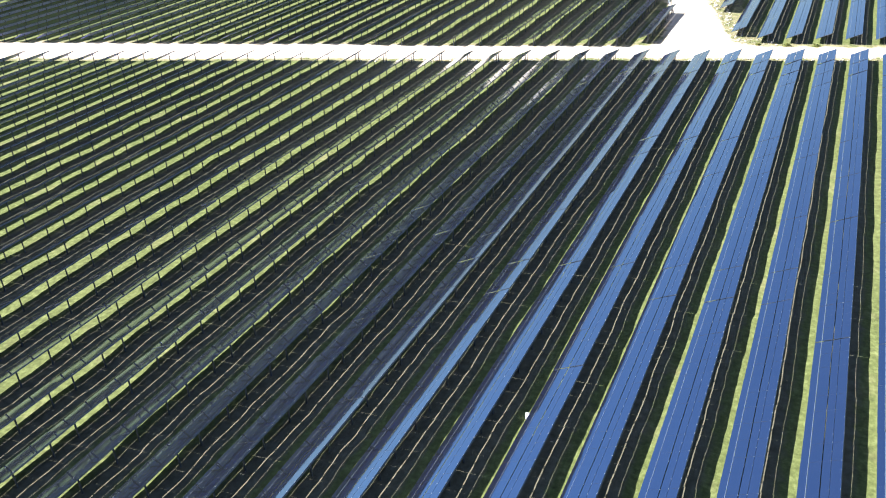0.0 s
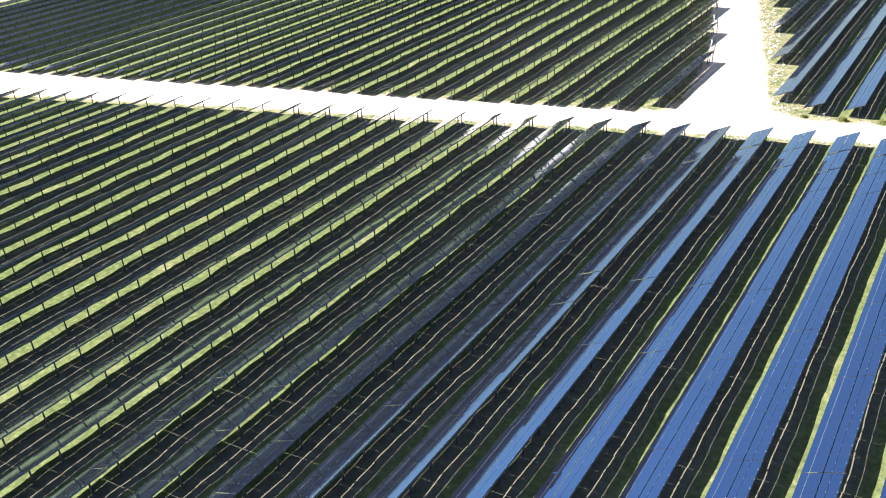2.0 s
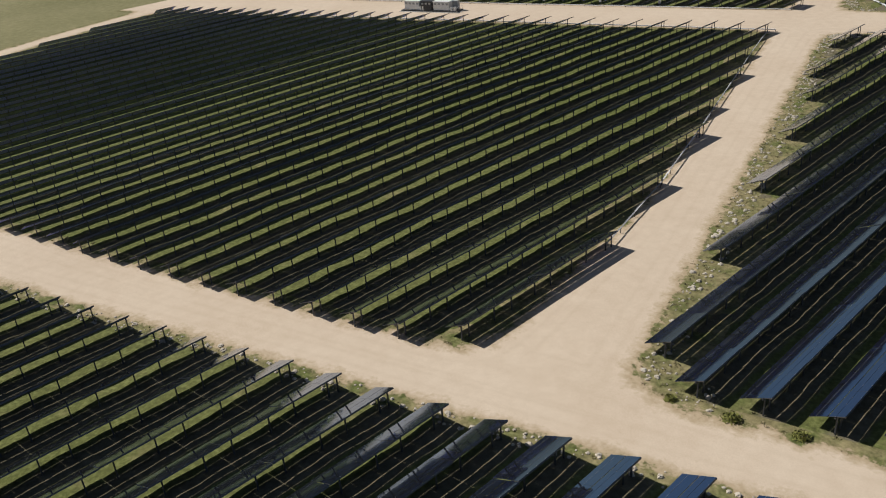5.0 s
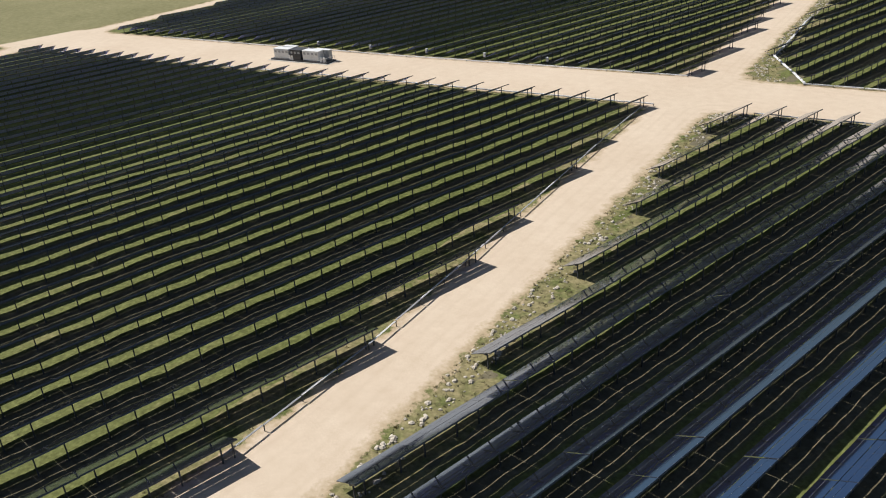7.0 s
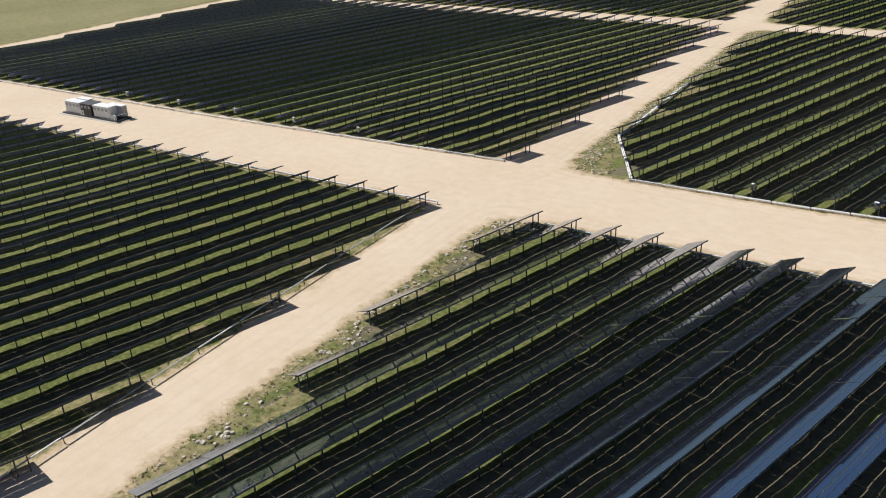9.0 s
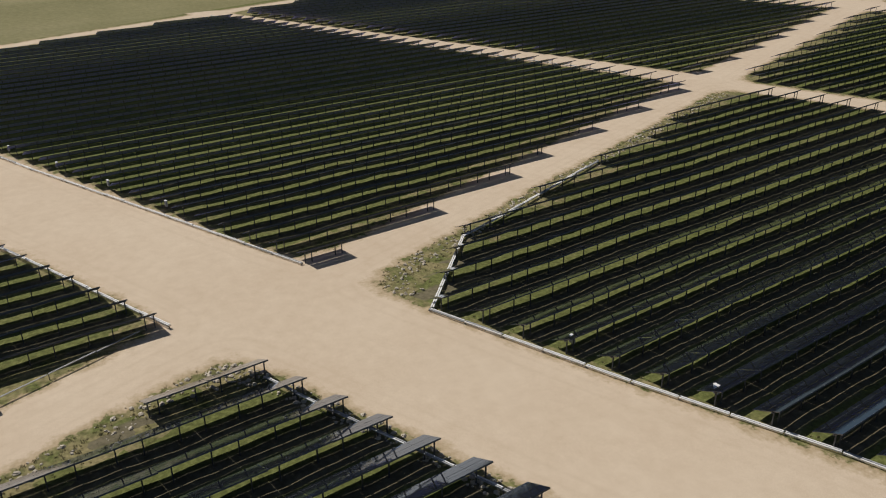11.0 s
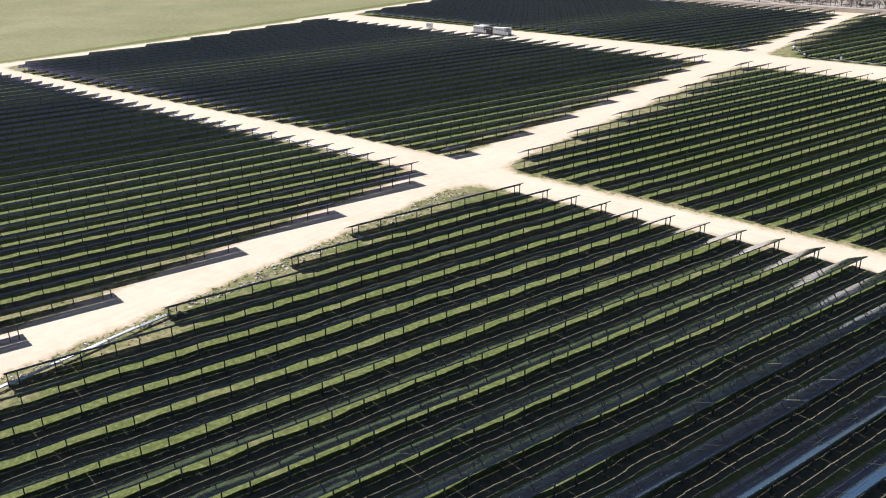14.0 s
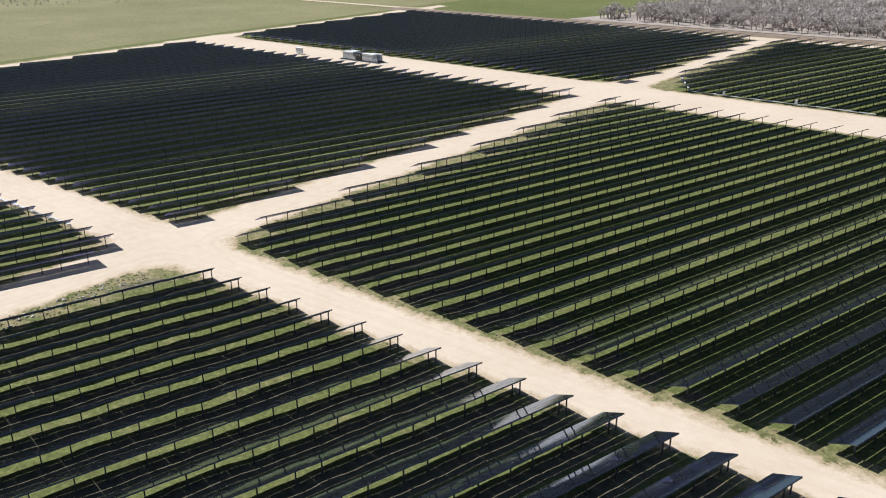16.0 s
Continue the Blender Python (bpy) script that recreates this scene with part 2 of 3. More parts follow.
PHASES = {"first": -46.45, "ab_west": -54.55, "ab_east": -53.45, "bc_west": -54.35, "bc_east": -53.75, "cd_west": -53.55, "cd_east": -53.35, "de": -53.4}


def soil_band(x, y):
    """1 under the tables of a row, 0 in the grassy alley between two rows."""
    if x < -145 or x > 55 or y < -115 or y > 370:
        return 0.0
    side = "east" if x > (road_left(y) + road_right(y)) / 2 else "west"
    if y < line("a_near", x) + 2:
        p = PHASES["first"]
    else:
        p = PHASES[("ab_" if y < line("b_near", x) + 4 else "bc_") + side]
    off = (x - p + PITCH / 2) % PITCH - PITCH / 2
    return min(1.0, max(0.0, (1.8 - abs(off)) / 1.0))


GX, GY = axis(-140, 50, 0.8, 4200), axis(-112, 364, 0.8, 4200)
me = grid_mesh("ground", GX, GY, lambda x, y: relief(x, y) if -140 <= x <= 50.5 and -112 <= y <= 364.5 else -0.04, [M_GROUND])
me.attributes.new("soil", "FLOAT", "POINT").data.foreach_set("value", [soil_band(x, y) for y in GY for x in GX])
tagged(new("ground", me), "rough green grass with dry and bare patches", "ground", kind="structure")


def strip(name, label, left, right, n, k, rise):
    """A road between two edge lines, each a function of 0..1, with a grassy margin where the gravel thins out."""
    verts, faces, inside = [], [], []
    for j in range(n + 1):
        a, b = Vector(left(j / n)), Vector(right(j / n))
        for i in range(k + 1):
            p = a.lerp(b, i / k)
            v = verge(p.x, p.y)
            inside.append(v)
            verts.append((p.x, p.y, grade(p.x, p.y) + rise + min(0.0, v * 0.05 + 0.1) * (1 if i in (0, k) else 0)))
    for j in range(n):
        for i in range(k):
            q = j * (k + 1) + i
            faces.append((q, q + 1, q + k + 2, q + k + 1))
    me = mesh_of(name, verts, faces, [M_ROAD])
    me.polygons.foreach_set("use_smooth", [True] * len(faces))
    at = me.attributes.new("verge", "FLOAT", "POINT")
    at.data.foreach_set("value", inside)
    return tagged(new(name, me), label, "road", kind="structure")


def cross_road(name, x0, x1, near, far, k, rise):
    px = lambda u: x0 + (x1 - x0) * u
    strip(name, "pale limestone gravel cross road between blocks of panels", lambda u: (px(u), near[0] + near[1] * px(u), 0),
          lambda u: (px(u), far[0] + far[1] * px(u), 0), 330, k, rise)


cross_road("road_a", -226, 90, (46.4, 0.307), (57.5, 0.272), 12, 0.040)
cross_road("road_b", -292, 90, (206.5, 0.327), (232.0, 0.311), 24, 0.044)
cross_road("road_c", -326, 90, (372.0, 0.327), (383.0, 0.287), 12, 0.048)
cross_road("road_d", -366, 60, (530.5, 0.318), (559.5, 0.312), 24, 0.052)
cross_road("road_e", -408, 200, (703.5, 0.366), (714.5, 0.366), 8, 0.056)
cross_road("road_north", -640, -402, (711.0, 0.335), (721.0, 0.335), 6, 0.060)
strip("road_main", "pale limestone gravel service road with worn wheel tracks", lambda u: (road_left(38 + 625 * u) - 6, 38 + 625 * u, 0),
      lambda u: (road_right(38 + 625 * u) + 8, 38 + 625 * u, 0), 620, 26, 0.034)
strip("road_west", "pale gravel boundary track beside open pasture", lambda u: (west(10 + 590 * u) - 3, 10 + 590 * u, 0),
      lambda u: (west(10 + 590 * u) + 9, 10 + 590 * u, 0), 300, 8, 0.030)

# ---- solar tables ----
SLOPE = Vector((WIDE, 0, RISE)).normalized()
UP = Vector((-SLOPE.z, 0, SLOPE.x))
# the table's cuts from its low edge (0) to its high edge (1); every second piece between them is an open slot
CUTS = [0.0, 0.198, 0.208, 0.512, 0.538, 0.738, 0.748, 1.0]


RIM = {0.0: -0.05, 1.0: -0.12}             # depth of the rails under the two edges


def on_table(f, y, h=0.0):
    """A place on the table whose high edge stands at x = 0."""
    return Vector((WIDE * (f - 1), y, LOW + RISE * f)) + UP * h


def slab(bx, cuts_y, open_y, z=lambda y: 0.0):
    """One sheet of modules with its slots; cuts_y: places along the row; open_y: which stretches between them are open from edge to edge but for two bridges."""
    nf, ny, base = len(CUTS), len(cuts_y), len(bx.v)
    for h in (0.0, 0.04):
        for y in cuts_y:
            bx.v += [tuple(on_table(f, y, h if h else RIM.get(f, 0.0)) + Vector((0, 0, z(y)))) for f in CUTS]
    at = lambda i, j, top: base + (ny if top else 0) * nf + j * nf + i

    def solid(i, j):
        if not (0 <= i < nf - 1 and 0 <= j < ny - 1):
            return False
        if j in open_y:
            return i in (0, 6)
        return i in (0, 1, 3, 5) if j in BR else i % 2 == 0
    BR = {j for j in range(ny - 1) if cuts_y[j + 1] - cuts_y[j] < 0.08 and j not in open_y}
    for j in range(ny - 1):
        for i in range(nf - 1):
            if not solid(i, j):
                continue
            q = [(i, j), (i + 1, j), (i + 1, j + 1), (i, j + 1)]
            bx.f += [tuple(at(a, b, True) for a, b in q), tuple(at(a, b, False) for a, b in q[::-1])]
            bx.i += [0, 1]
            for (di, dj), (p, r) in (((0, -1), (0, 1)), ((1, 0), (1, 2)), ((0, 1), (2, 3)), ((-1, 0), (3, 0))):
                if not solid(i + di, j + dj):
                    (a, b), (c, d) = q[p], q[r]
                    bx.f.append((at(a, b, False), at(c, d, False), at(c, d, True), at(a, b, True)))
                    bx.i.append(2)
    return bx


def unit_cuts(y0, length, cols):
    ys = [y0 + 0.015]
    for c in range(1, cols):
        m = y0 + length * c / cols
        ys += [m - 0.010, m + 0.010]
    return ys + [y0 + length - 0.015]


def frame_boxes(bx, y, z=0.0):
    """One support: a steel leg under the middle, and a sloping beam."""
    up = Vector((0, y, z))
    head = on_table(0.74, 0, -0.12)
    bx.bar(Vector((head.x, 0, -0.6)) + up, head + up, 0.13, 0.12)
    bx.bar(on_table(0.2, 0, -0.09) + up, on_table(0.9, 0, -0.09) + up, 0.07, 0.1)
    return bx


ME_TABLE = slab(Boxes(), unit_cuts(0, UNIT, 3), ()).bar(on_table(0.70, 0.02, -0.14), on_table(0.70, UNIT - 0.02, -0.14), 0.15, 0.15, 2).mesh("panel_table", [M_GLASS, M_BACK, M_FRAME])
ME_FRAME = frame_boxes(Boxes(), 0).mesh("support_frame", [M_STEEL])
FRAME_AT = (1.4, 5.4)
LABEL = "row of dark blue-black solar panels tilted on steel legs"


def near_row(x, y0, n, step):
    row = tagged(new("solar_row"), LABEL, "solar panels", "solar rows")
    row.location = (x, y0, 0)
    for k in range(n):
        y, s = k * step, step / UNIT
        z = grade(x - 1.6, y0 + y + step / 2)
        m = pose(0, y, z + random.gauss(0, 0.018), random.gauss(0, 0.1), random.gauss(0, 0.22)) @ Matrix.Diagonal((1, s, 1, 1))
        part("panel_table", ME_TABLE, row, m=m)
        spots = [f * s for f in FRAME_AT] + ([0.3] if k == 0 else []) + ([step - 0.3] if k == n - 1 else [])
        for fy in spots:
            part("support_frame", ME_FRAME, row, m=pose(0, y + fy, z))
    return row


def far_row(x, y0, n, step):
    row = tagged(new("solar_row"), LABEL, "solar panels", "solar rows")
    row.location = (x, y0, 0)
    cuts, openings = [], []
    for k in range(n):
        if k:
            openings.append(len(cuts) - 1)
        cuts += unit_cuts(k * step, step, 2)
    part("panel_table", slab(Boxes(), cuts, set(openings), lambda y: grade(x - 1.6, y0 + y)).mesh("panel_table", [M_GLASS, M_BACK, M_FRAME]), row)
    st = Boxes()
    for k in range(n):
        for fy in FRAME_AT:
            y = k * step + fy
            z = grade(x - 1.6, y0 + y)
            head = on_table(0.74, y, -0.02) + Vector((0, 0, z))
            st.bar((head.x, y, z - 0.6), head, 0.13, 0.12)
    tagged(part("support_leg", st.mesh("support_leg", [M_STEEL]), row), kind="stuff")
    return row


def row_at(x, y0, y1):
    n = round((y1 - y0) / UNIT)
    if n < 1:
        return
    step = (y1 - y0) / n
    if abs(step - UNIT) > 0.6:
        step, y0 = UNIT, y1 - n * UNIT
    mid = (y0 + y1) / 2
    near = (x > -100 and mid < 135) or (x > -112 and mid < 330 and x < 10) or (x > -84 and mid < 0)
    (near_row if near else far_row)(x, y0, n, step)


# where the service road cuts the rows: row number and y of the row's end west of the road, or of its start east of it
AB_WEST = {0: 69.5, 1: 89.8, 2: 110.8, 3: 123.9, 4: 144.3, 5: 157.9}
AB_EAST = {-3: 52.6, -2: 73.4, -1: 94.6, 0: 115.6, 1: 135.1, 2: 148.5, 3: 168.9}
BC_WEST = {7: 207.6, 8: 228.3, 9: 249.6, 10: 262.6, 11: 283.6, 12: 304.6, 13: 325.5}
BC_EAST = {3: 208.5, 4: 213.5, 5: 219.3, 6: 225.2, 7: 245.8, 8: 266.4, 9: 287.2, 10: 300.9}
CD_WEST = {15: 347.2, 16: 368.0, 17: 388.1, 18: 408.6, 19: 422.6, 20: 442.5, 21: 459.6, 22: 477.3}
CD_EAST = {13: 352.6, 14: 372.5, 15: 393.2, 16: 413.7, 17: 431.6, 18: 448.9, 19: 469.6}
DE_WEST = {23: 509.6, 24: 528.6, 25: 546.6, 26: 571.6, 27: 591.6, 28: 609.6, 29: 622.6}
DE_EAST = {20: 513.0, 21: 519.0, 22: 528.0, **{k: 528.0 + 20.6 * (k - 22) for k in range(23, 28)}}


def block(phase_west, phase_east, start, end, west_of, east_of, k_east, start_east=0.0, end_east=0.0, start_west=None):
    """Rows between two cross roads, on both sides of the service road."""
    for k in range(min(k_east), max(east_of) + 1):
        x = phase_east - PITCH * k
        y0 = east_of[k] if k in east_of else line(start, x) + start_east
        row_at(x, y0, line(end, x) + end_east)
    k = min(west_of)
    while True:
        x = phase_west - PITCH * k
        y0, y1 = line(start_west or start, x), west_of[k] if k in west_of else line(end, x)
        while x - WIDE < west(y0) + 13.0 and y0 < y1:
            y0 += 1.0
        if y1 - y0 < UNIT and k not in west_of:
            break
        row_at(x, y0, y1)
        k += 1


for k in range(-20, 29):
    x = PHASES["first"] - PITCH * k
    row_at(x, line("a_near", x) - 29 * UNIT - 6, line("a_near", x))
block(PHASES["ab_west"], PHASES["ab_east"], "a_far", "b_near", AB_WEST, AB_EAST, [-19], 3.0, 0.6)
block(PHASES["bc_west"], PHASES["bc_east"], "b_far", "c_near", BC_WEST, BC_EAST, [-19], 0.9, 0.5)
block(PHASES["cd_west"], PHASES["cd_east"], "c_far", "d_near", CD_WEST, CD_EAST, [-14], 2.0, start_west="c_far_west")
block(PHASES["de"], PHASES["de"], "d_far", "e_near", DE_WEST, DE_EAST, [0], 1.0)


# ---- cable trays on low stands along the row ends ----
def tray(points, height, w, label, group="", grey=0.2):
    """White conduit in lengths on low stands, along a line of corner points."""
    base = Vector((*points[0], grade(*points[0])))
    ob = tagged(new("cable_tray"), label, "cable tray", group)
    ob.location = base
    for (ax, ay), (bx_, by) in zip(points, points[1:]):
        a = Vector((ax, ay, grade(ax, ay) + height)) - base
        b = Vector((bx_, by, grade(bx_, by) + height)) - base
        n = max(1, round((b - a).length / 6.0))
        for k in range(n):
            p, q = a.lerp(b, k / n), a.lerp(b, (k + 1) / n - 0.03 / max(n, 1))
            sag = Vector((0, 0, random.uniform(-0.05, 0.05)))
            side = (q - p).cross(Vector((0, 0, 1))).normalized()
            for s in (-1, 1):
                part("conduit", Boxes().bar(p + side * s * w * 0.34 + sag, q + side * s * w * 0.34 + sag, w * 0.42, w * 0.42).mesh("conduit", [M_PIPE if random.random() > grey else M_GREY]), ob)
            part("stand", Boxes().bar((p.x, p.y, p.z - height - 0.2), (p.x, p.y, p.z - 0.05), 0.09, 0.09).bar(p - side * w * 0.7 - Vector((0, 0, 0.12)), p + side * w * 0.7 - Vector((0, 0, 0.12)), 0.07, 0.07).mesh("stand", [M_STEEL]), ob)
    return ob


TRAY = "white and grey conduits on low steel stands beside panel row ends"
tray([(-55.3, 68.0), (-60.6, 88.6), (-66.9, 109.0), (-72.0, 124.6), (-78.3, 144.0), (-83.1, 158.4), (-88.4, 175.6)], 0.8, 0.17, TRAY, grey=0.8)
tray([(-72.4, 208.0), (-88.2, 225.0), (-91.0, 235.6), (-94.3, 246.2), (-98.1, 258.3), (-100.8, 267.2)], 0.5, 0.40, TRAY)
tray([(-72.4, 207.6), (-45.7, 216.3), (-25.1, 223.6), (20.0, 237.0), (55.0, 247.5)], 0.35, 0.40, TRAY)
tray([(-94.6, 200.6), (-134.9, 187.2), (-162.7, 178.0), (-250.0, 151.5)], 0.35, 0.36, TRAY)
tray([(-69.4, 183.6), (-60.6, 186.3), (-40.0, 193.2), (-10.0, 203.0), (30.0, 216.0)], 0.9, 0.30, TRAY, grey=0.5)
for road, x0, x1 in (("b_near", -88.0, -268.0), ("c_near", -148.0, -312.0), ("d_near", -200.0, -352.0), ("e_near", -240.0, -392.0)):
    tray([(x0, line(road, x0) + 0.9), ((x0 + x1) / 2, line(road, (x0 + x1) / 2) + 0.9), (x1, line(road, x1) + 0.9)], 0.5, 0.36, TRAY, "row end trays", 0.15)
tray([(-176.7, 524.8), (-160.2, 509.1), (-110.0, 524.0)], 0.5, 0.42, TRAY)


# ---- combiner boxes on posts at the row starts ----
def combiner(x, y):
    ob = tagged(new("combiner_box"), "small grey electrical box on a steel post", "electrical box", "combiner boxes")
    ob.location = (x, y, grade(x, y))
    part("post", Boxes().bar((0, 0, -0.3), (0, 0, 1.7), 0.1, 0.1).mesh("post", [M_STEEL]), ob)
    part("box", Boxes().box([(-0.35, -0.16, 0.75), (0.35, -0.16, 0.75), (0.35, 0.16, 0.75), (-0.35, 0.16, 0.75),
                             (-0.35, -0.16, 1.75), (0.35, -0.16, 1.75), (0.35, 0.16, 1.75), (-0.35, 0.16, 1.75)]).mesh("box", [M_GREY]), ob)
    part("lid", Boxes().box([(-0.38, -0.2, 1.75), (0.38, -0.2, 1.75), (0.38, 0.2, 1.75), (-0.38, 0.2, 1.75),
                             (-0.38, -0.2, 1.79), (0.38, -0.2, 1.81), (0.38, 0.2, 1.81), (-0.38, 0.2, 1.79)]).mesh("lid", [M_WHITE]), ob)


for cx, cy in ((-38.4, 221.3), (-55.1, 216.2), (-21.5, 226.6), (-127.2, 192.0), (-143.2, 187.0), (-159.3, 182.0), (-176.0, 176.6), (-193.0, 171.4),
               (-130.0, 517.5), (-150.0, 511.5)):
    combiner(cx, cy)


# ---- inverter stations ----
def cabin(parent, x, y, lx, ly, h, mat, name, label):
    """A steel cabinet with a slightly larger roof, a plinth, doors and louvres."""
    def blk(x0, y0, z0, x1, y1, z1):
        return [(x0, y0, z0), (x1, y0, z0), (x1, y1, z0), (x0, y1, z0), (x0, y0, z1), (x1, y0, z1), (x1, y1, z1), (x0, y1, z1)]
    body = part(name, Boxes().box(blk(x - lx / 2, y - ly / 2, 0.55, x + lx / 2, y + ly / 2, h)).mesh(name, [mat]), parent, label)
    part("roof", Boxes().box(blk(x - lx / 2 - 0.1, y - ly / 2 - 0.1, h, x + lx / 2 + 0.1, y + ly / 2 + 0.1, h + 0.12)).mesh("roof", [M_WHITE if mat is not M_DARK else M_DARK]), body)
    n = max(2, round(lx / 1.4))
    for k in range(n):
        u = x - lx / 2 + lx * (k + 0.5) / n
        part("door", Boxes().box(blk(u - lx / n * 0.43, y - ly / 2 - 0.03, 0.7, u + lx / n * 0.43, y - ly / 2, h - 0.15)).mesh("door", [mat]), body)
        part("louvre", Boxes().box(blk(u - lx / n * 0.3, y - ly / 2 - 0.05, h - 0.9, u + lx / n * 0.3, y - ly / 2 - 0.03, h - 0.35)).mesh("louvre", [M_GREY]), body)
    return body


def inverter_station(x, y, turn):
    ob = tagged(new("inverter_station"), "white and grey inverter cabinets with a black transformer on skids", "inverter station", "inverter stations")
    ob.matrix_basis = pose(x, y, grade(x, y), 0, 0, turn)
    pad = lambda x0, y0, x1, y1, z0, z1: [(x0, y0, z0), (x1, y0, z0), (x1, y1, z0), (x0, y1, z0), (x0, y0, z1), (x1, y0, z1), (x1, y1, z1), (x0, y1, z1)]
    part("skid", Boxes().box(pad(-9.2, -1.9, 9.6, 2.0, 0.1, 0.45)).mesh("skid", [M_DARK]), ob, "dark steel skid frame")
    part("pad", Boxes().box(pad(-9.8, -2.5, 10.2, 2.6, -0.2, 0.12)).mesh("pad", [M_CONC]), ob)
    cabin(ob, -5.6, -0.4, 5.0, 2.2, 2.95, M_WHITE, "cabinet", "white steel inverter cabinet")
    cabin(ob, -4.6, 1.4, 4.0, 1.3, 3.15, M_WHITE, "rear_cabinet", "white steel rear cabinet")
    cabin(ob, -0.7, -0.2, 3.6, 3.0, 3.0, M_DARK, "transformer", "black transformer housing")
    cabin(ob, 4.2, -0.4, 5.2, 2.2, 2.95, M_WHITE, "cabinet", "white steel inverter cabinet")
    cabin(ob, 6.2, 1.4, 4.6, 1.3, 2.9, M_GREY, "rear_cabinet", "grey steel rear cabinet")
    for fx in (-2.6, -1.9, 7.6, 8.6):
        part("switch_box", Boxes().box(pad(fx - 0.25, -1.75, fx + 0.25, -1.35, 0.45, 1.6)).mesh("switch_box", [M_WHITE]), ob)
    part("rail", Boxes().bar((9.4, -1.8, 0.4), (9.4, -1.8, 1.5), 0.06, 0.06).bar((9.4, 1.8, 0.4), (9.4, 1.8, 1.5), 0.06, 0.06).bar((9.4, -1.8, 1.5), (9.4, 1.8, 1.5), 0.06, 0.06).mesh("rail", [M_PIPE]), ob)


inverter_station(-184.2, 160.3, 17.5)
inverter_station(-271.5, 458.0, 17.5)
tank = tagged(new("switch_cabinet"), "small white electrical cabinet on a concrete pad beside the track", "electrical cabinet")
tank.matrix_basis = pose(-300.0, 446.6, 0, 0, 0, 17)
part("plinth", Boxes().box([(-2, -1.2, -0.1), (2, -1.2, -0.1), (2, 1.2, -0.1), (-2, 1.2, -0.1), (-2, -1.2, 0.15), (2, -1.2, 0.15), (2, 1.2, 0.15), (-2, 1.2, 0.15)]).mesh("plinth", [M_CONC]), tank)
cabin(tank, 0, 0, 2.6, 1.4, 2.4, M_WHITE, "cabinet", "white steel cabinet")


# ---- loose stones and weeds along the verges ----
def lump(bm, c, r, squash, seed):
    got = bmesh.ops.create_icosphere(bm, subdivisions=1, radius=r)["verts"]
    for v in got:
        k = 1 + 0.35 * noise.noise(v.co * (1.6 / r) + Vector((seed, 0, 0)))
        v.co = Vector((v.co.x * k, v.co.y * k * 0.85, v.co.z * k * squash)) + c


def verge_spot(spread, lo=-2.6, hi=0.4):
    """A random place beside the gravel within a stretch of the plan."""
    while True:
        x, y = spread()
        if lo < verge(x, y) < hi:
            return x, y


def merged(name, count, spread, build, mat, label, category, lo=-2.6, hi=0.4):
    verts, faces = [], []
    for k in range(count):
        x, y = verge_spot(spread, lo, hi)
        build(verts, faces, x, y)
    return tagged(new(name, mesh_of(name, verts, faces, [mat])), label, category, kind="stuff")


def stone(verts, faces, x, y):
    r = random.choice((0.09, 0.12, 0.16, 0.2, 0.3))
    z, n = grade(x, y) + 0.05, len(verts)
    ring = 6
    for lv, (rr, h) in enumerate(((1.0, -0.2), (1.05, 0.25), (0.55, 0.65))):
        for k in range(ring):
            a = 2 * math.pi * k / ring + lv * 0.4
            q = rr * r * random.uniform(0.7, 1.25)
            verts.append((x + q * math.cos(a), y + q * math.sin(a), z + h * r * random.uniform(0.8, 1.2)))
    for lv in range(2):
        for k in range(ring):
            a, b = n + lv * ring + k, n + lv * ring + (k + 1) % ring
            faces.append((a, b, b + ring, a + ring))
    faces.append(tuple(n + 2 * ring + k for k in range(ring)))


def weed(verts, faces, x, y):
    z, r = grade(x, y), random.uniform(0.10, 0.24)
    for k in range(14):
        a, lean = random.uniform(0, 6.28), random.uniform(0.2, 1.0)
        bx_, by = x + random.gauss(0, r * 0.5), y + random.gauss(0, r * 0.5)
        h, w = r * random.uniform(0.5, 1.2), r * 0.16
        n = len(verts)
        tip = (bx_ + math.cos(a) * lean * h, by + math.sin(a) * lean * h, z + h)
        s = (-math.sin(a) * w, math.cos(a) * w)
        verts += [(bx_ - s[0], by - s[1], z), (bx_ + s[0], by + s[1], z), ((bx_ + tip[0]) / 2 + s[0], (by + tip[1]) / 2 + s[1], z + h * 0.6), tip]
        faces.append((n, n + 1, n + 2, n + 3))


def east_side():
    y = random.uniform(48, 330)
    return road_right(y) + random.uniform(-2, 9), y


def all_sides():
    y = random.uniform(10, 380)
    return random.uniform(-150, 40), y


def near_a():
    x = random.uniform(-110, 20)
    return x, random.uniform(44.5, 52) + 0.307 * x


def near_b():
    x = random.uniform(-80, 30)
    return x, random.uniform(203, 212) + 0.327 * x


merged("rubble", 1100, east_side, stone, M_STONE, "loose limestone rubble along the road verge", "stones", -3.4, -0.2)
merged("rubble", 420, near_a, stone, M_STONE, "loose limestone rubble along the road verge", "stones", -2.2, 0.0)
merged("rubble", 700, near_b, stone, M_STONE, "loose limestone rubble along the road verge", "stones", -2.6, 0.1)
merged("weeds", 1900, east_side, weed, M_WEED, "low green and dry weeds along the verge", "weeds", -5.0, 0.2)
merged("weeds", 1800, all_sides, weed, M_WEED, "low green and dry weeds along the verge", "weeds", -2.2, 0.0)


def boulder(x, y):
    bm = bmesh.new()
    lump(bm, Vector((0, 0, 0.25)), 0.5, 0.75, 3.0)
    me = bpy.data.meshes.new("boulder")
    bm.to_mesh(me)
    me.materials.append(M_PIPE)
    ob = tagged(new("boulder", me), "pale round boulder lying between two panel rows", "boulder")
    ob.location = (x, y, relief(x, y))


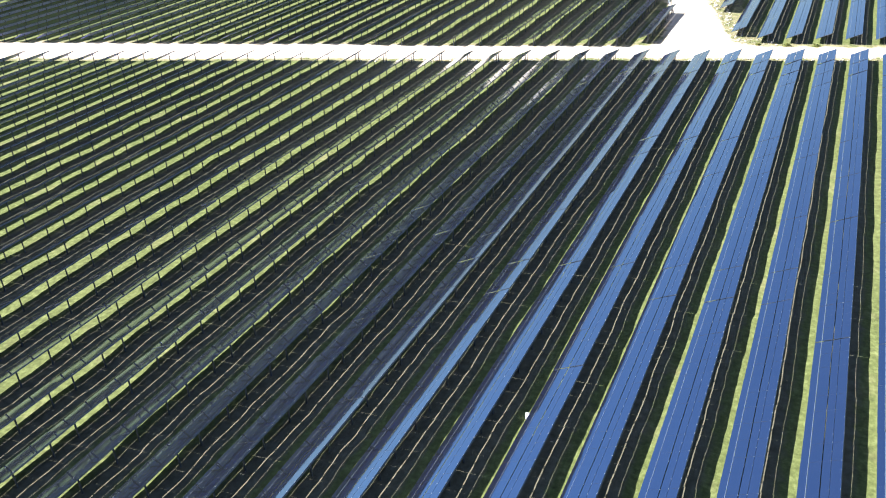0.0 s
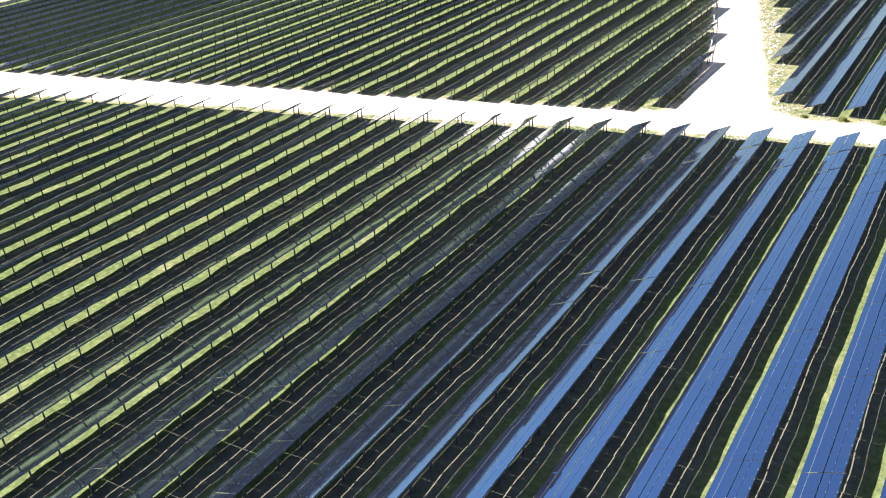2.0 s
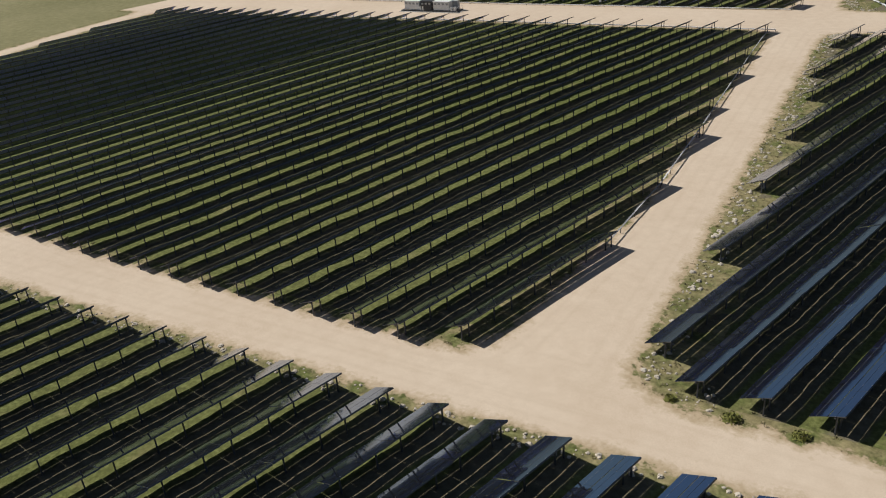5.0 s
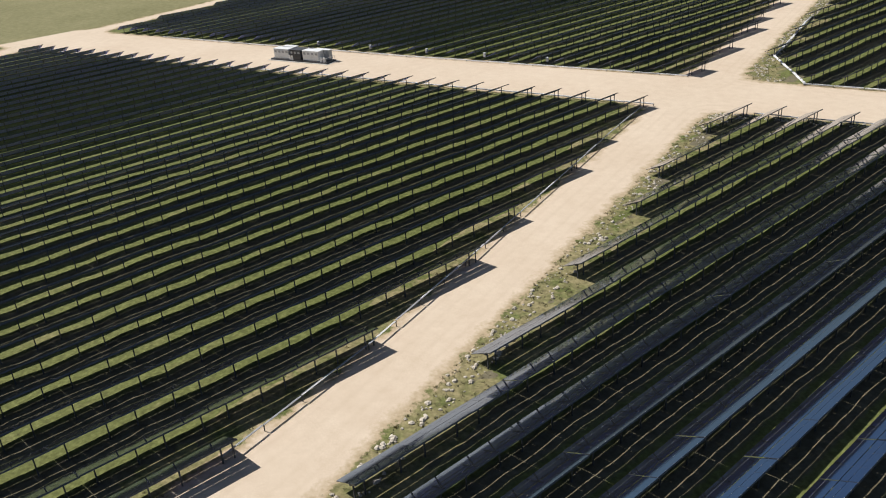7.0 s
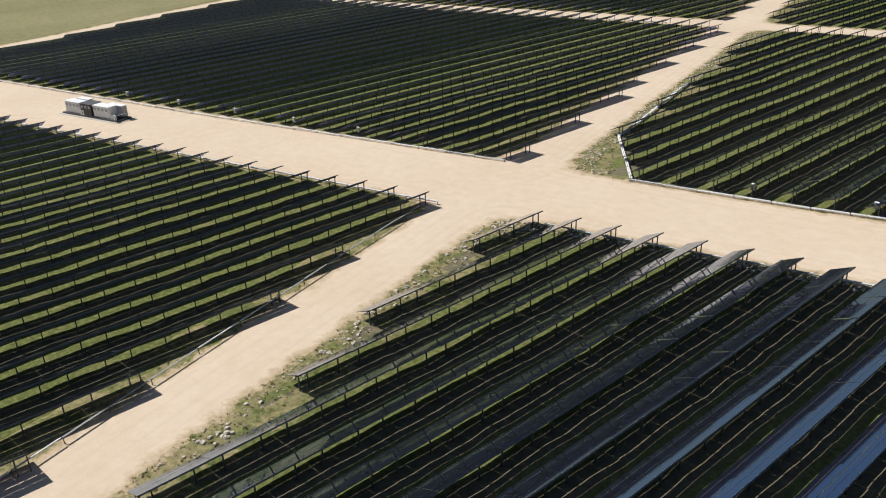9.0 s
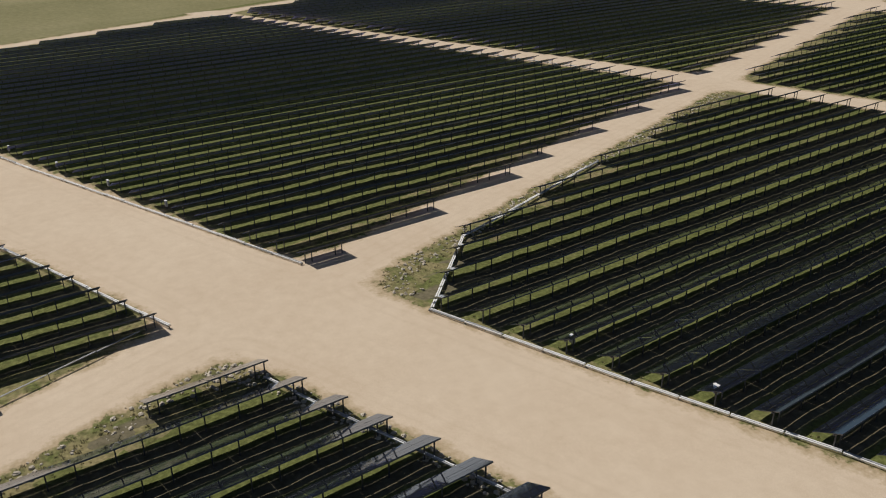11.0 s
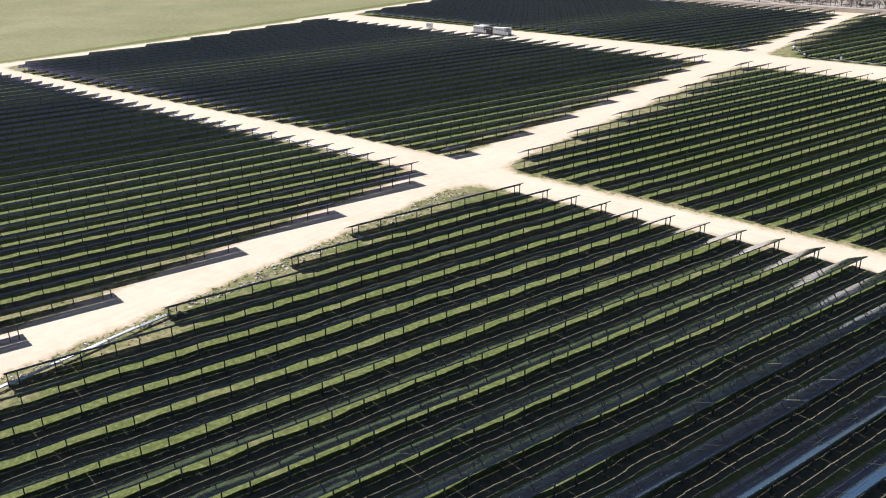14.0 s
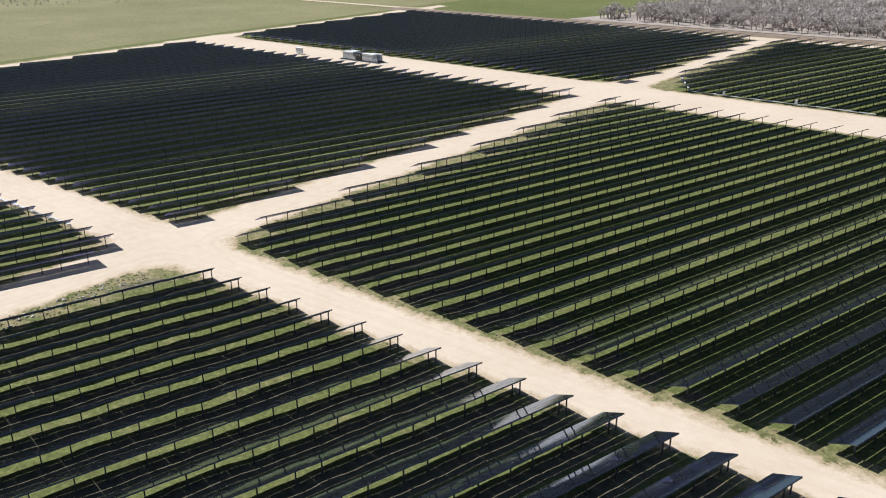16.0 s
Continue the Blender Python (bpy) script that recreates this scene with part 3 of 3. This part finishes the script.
boulder(-38.2, -80.2)


def bush(x, y, r):
    ob = tagged(new("bush"), "yellow-green leafy bush at the end of a panel row", "bush", "bushes")
    ob.location = (x, y, grade(x, y))
    v, f = [], []
    for k in range(420):
        d = Vector((random.gauss(0, 1), random.gauss(0, 1), random.gauss(0, 1))).normalized()
        c = Vector((d.x, d.y, abs(d.z) * 0.8)) * r * random.uniform(0.45, 1.0) * (1 + 0.3 * noise.noise(d * 2))
        a, b = Vector((random.gauss(0, 1), random.gauss(0, 1), random.gauss(0, 1))).normalized() * 0.13, d.cross(Vector((0.3, 0.1, 0.9))).normalized() * 0.09
        n = len(v)
        v += [tuple(c - a), tuple(c + b), tuple(c + a), tuple(c - b)]
        f.append((n, n + 1, n + 2, n + 3))
    part("leaves", mesh_of("leaves", v, f, [M_BUSH]), ob)
    st = Boxes()
    for k in range(5):
        st.bar((0, 0, -0.1), (math.cos(k * 1.3) * r * 0.5, math.sin(k * 1.3) * r * 0.5, r * 0.6), 0.04, 0.04)
    part("stems", st.mesh("stems", [M_BARK]), ob)


bush(-27.6, 48.6, 0.9)
bush(-22.0, 50.2, 0.8)
bush(-33.2, 47.6, 0.6)

# ---- beyond the far boundary: earth bank and leafless woods ----
v, f = [], []
for k in range(121):
    x = -420 + 6.0 * k
    for dy in (0.0, 5.0, 11.0, 17.0):
        v.append((x, 714.0 + 0.366 * x + dy + 1.2 * noise.noise((x / 15, dy, 3)), 0.05 + (0.5 if 0 < dy < 17 else -0.15)))
for k in range(120):
    f += [(k * 4 + i, (k + 1) * 4 + i, (k + 1) * 4 + i + 1, k * 4 + i + 1) for i in range(3)]
tagged(new("earth_bank", mesh_of("earth_bank", v, f, [M_DIRT])), "bare brown earth bank beyond the far track", "earth bank", kind="structure")


v, f = [], []
for k in range(61):
    x = -322 + 9.0 * k
    v += [(x, 730.0 + 0.366 * x, 0.16), (x, 1000.0 + 0.366 * x, 0.16)]
f = [(2 * k, 2 * k + 2, 2 * k + 3, 2 * k + 1) for k in range(60)]
tagged(new("woodland_floor", mesh_of("woodland_floor", v, f, [M_LITTER])), "dry brown leaf litter under bare trees", "ground", kind="structure")


def bare_tree(h):
    """Trunk with limbs, and a crown of many thin twigs, as two boxes sets."""
    trunk, crown = Boxes(), Boxes()
    trunk.bar((0, 0, -0.3), (0.1, 0.05, h * 0.35), 0.32, 0.32)
    for k in range(8):
        a, lean = k * 2.4 + random.uniform(-0.4, 0.4), random.uniform(0.25, 0.6)
        p = Vector((0.1, 0.05, h * random.uniform(0.2, 0.36)))
        q = p + Vector((math.cos(a) * h * lean * 0.55, math.sin(a) * h * lean * 0.55, h * random.uniform(0.25, 0.55)))
        trunk.bar(p, q, 0.13, 0.13)
        for j in range(26):
            s = p.lerp(q, random.uniform(0.35, 1.0))
            d = Vector((random.gauss(0, 1), random.gauss(0, 1), random.uniform(-0.2, 1.3))).normalized() * h * random.uniform(0.1, 0.24)
            e = s + d
            w = Vector((random.gauss(0, 1), random.gauss(0, 1), 0.2)).normalized() * 0.07
            n = len(crown.v)
            crown.v += [tuple(s - w), tuple(s + w), tuple(e + w * 0.6), tuple(e - w * 0.6)]
            crown.f.append((n, n + 1, n + 2, n + 3))
            crown.i.append(0)
    return trunk, crown


KINDS = []
for k in range(5):
    tr, cr = bare_tree(random.uniform(5.2, 6.8))
    KINDS.append((tr, cr, tr.mesh("trunk", [M_BARK]), cr.mesh("crown", [M_TWIG])))
for k in range(70):
    tx = -314 + k * 3.1 + random.uniform(-1.5, 1.5)
    ob = tagged(new("bare_tree"), "leafless grey tree with a twiggy crown at the wood's edge", "tree", "edge trees")
    ty = 737.0 + 0.36 * tx + random.uniform(-1, 4)
    ob.matrix_basis = pose(tx, ty, 0, 0, 0, random.uniform(0, 360)) @ Matrix.Diagonal((*[random.uniform(0.75, 1.15)] * 3, 1))
    kind = random.choice(KINDS)
    part("trunk", kind[2], ob)
    part("crown", kind[3], ob)
bx = Boxes()
for k in range(3600):
    tx = random.uniform(-316, -60)
    ty = 742.0 + 0.36 * tx + random.random() ** 0.9 * 170
    kind, s, a = random.choice(KINDS), random.uniform(0.8, 1.5), random.uniform(0, 6.28)
    ca, sa = math.cos(a) * s, math.sin(a) * s
    for src in kind[:2]:
        n = len(bx.v)
        bx.v += [(tx + ca * px - sa * py, ty + sa * px + ca * py, pz * s) for px, py, pz in src.v]
        bx.f += [tuple(n + q for q in face) for face in src.f]
        bx.i += src.i
tagged(new("woods", bx.mesh("woods", [M_TWIG])), "leafless grey woods beyond the far boundary", "woods", kind="stuff")
bx = Boxes()
for k in range(160):
    u = random.random()
    tx, ty = -575 - 60 * random.random() + 25 * u, 330 + 130 * u
    kind, s, a = random.choice(KINDS), random.uniform(0.25, 0.45), random.uniform(0, 6.28)
    ca, sa = math.cos(a) * s, math.sin(a) * s
    src = kind[1]
    n = len(bx.v)
    bx.v += [(tx + ca * px - sa * py, ty + sa * px + ca * py, pz * s - 0.8) for px, py, pz in src.v]
    bx.f += [tuple(n + q for q in face) for face in src.f]
    bx.i += src.i
tagged(new("scrub", bx.mesh("scrub", [M_TWIG])), "low grey scrub across the open pasture", "scrub", kind="stuff")
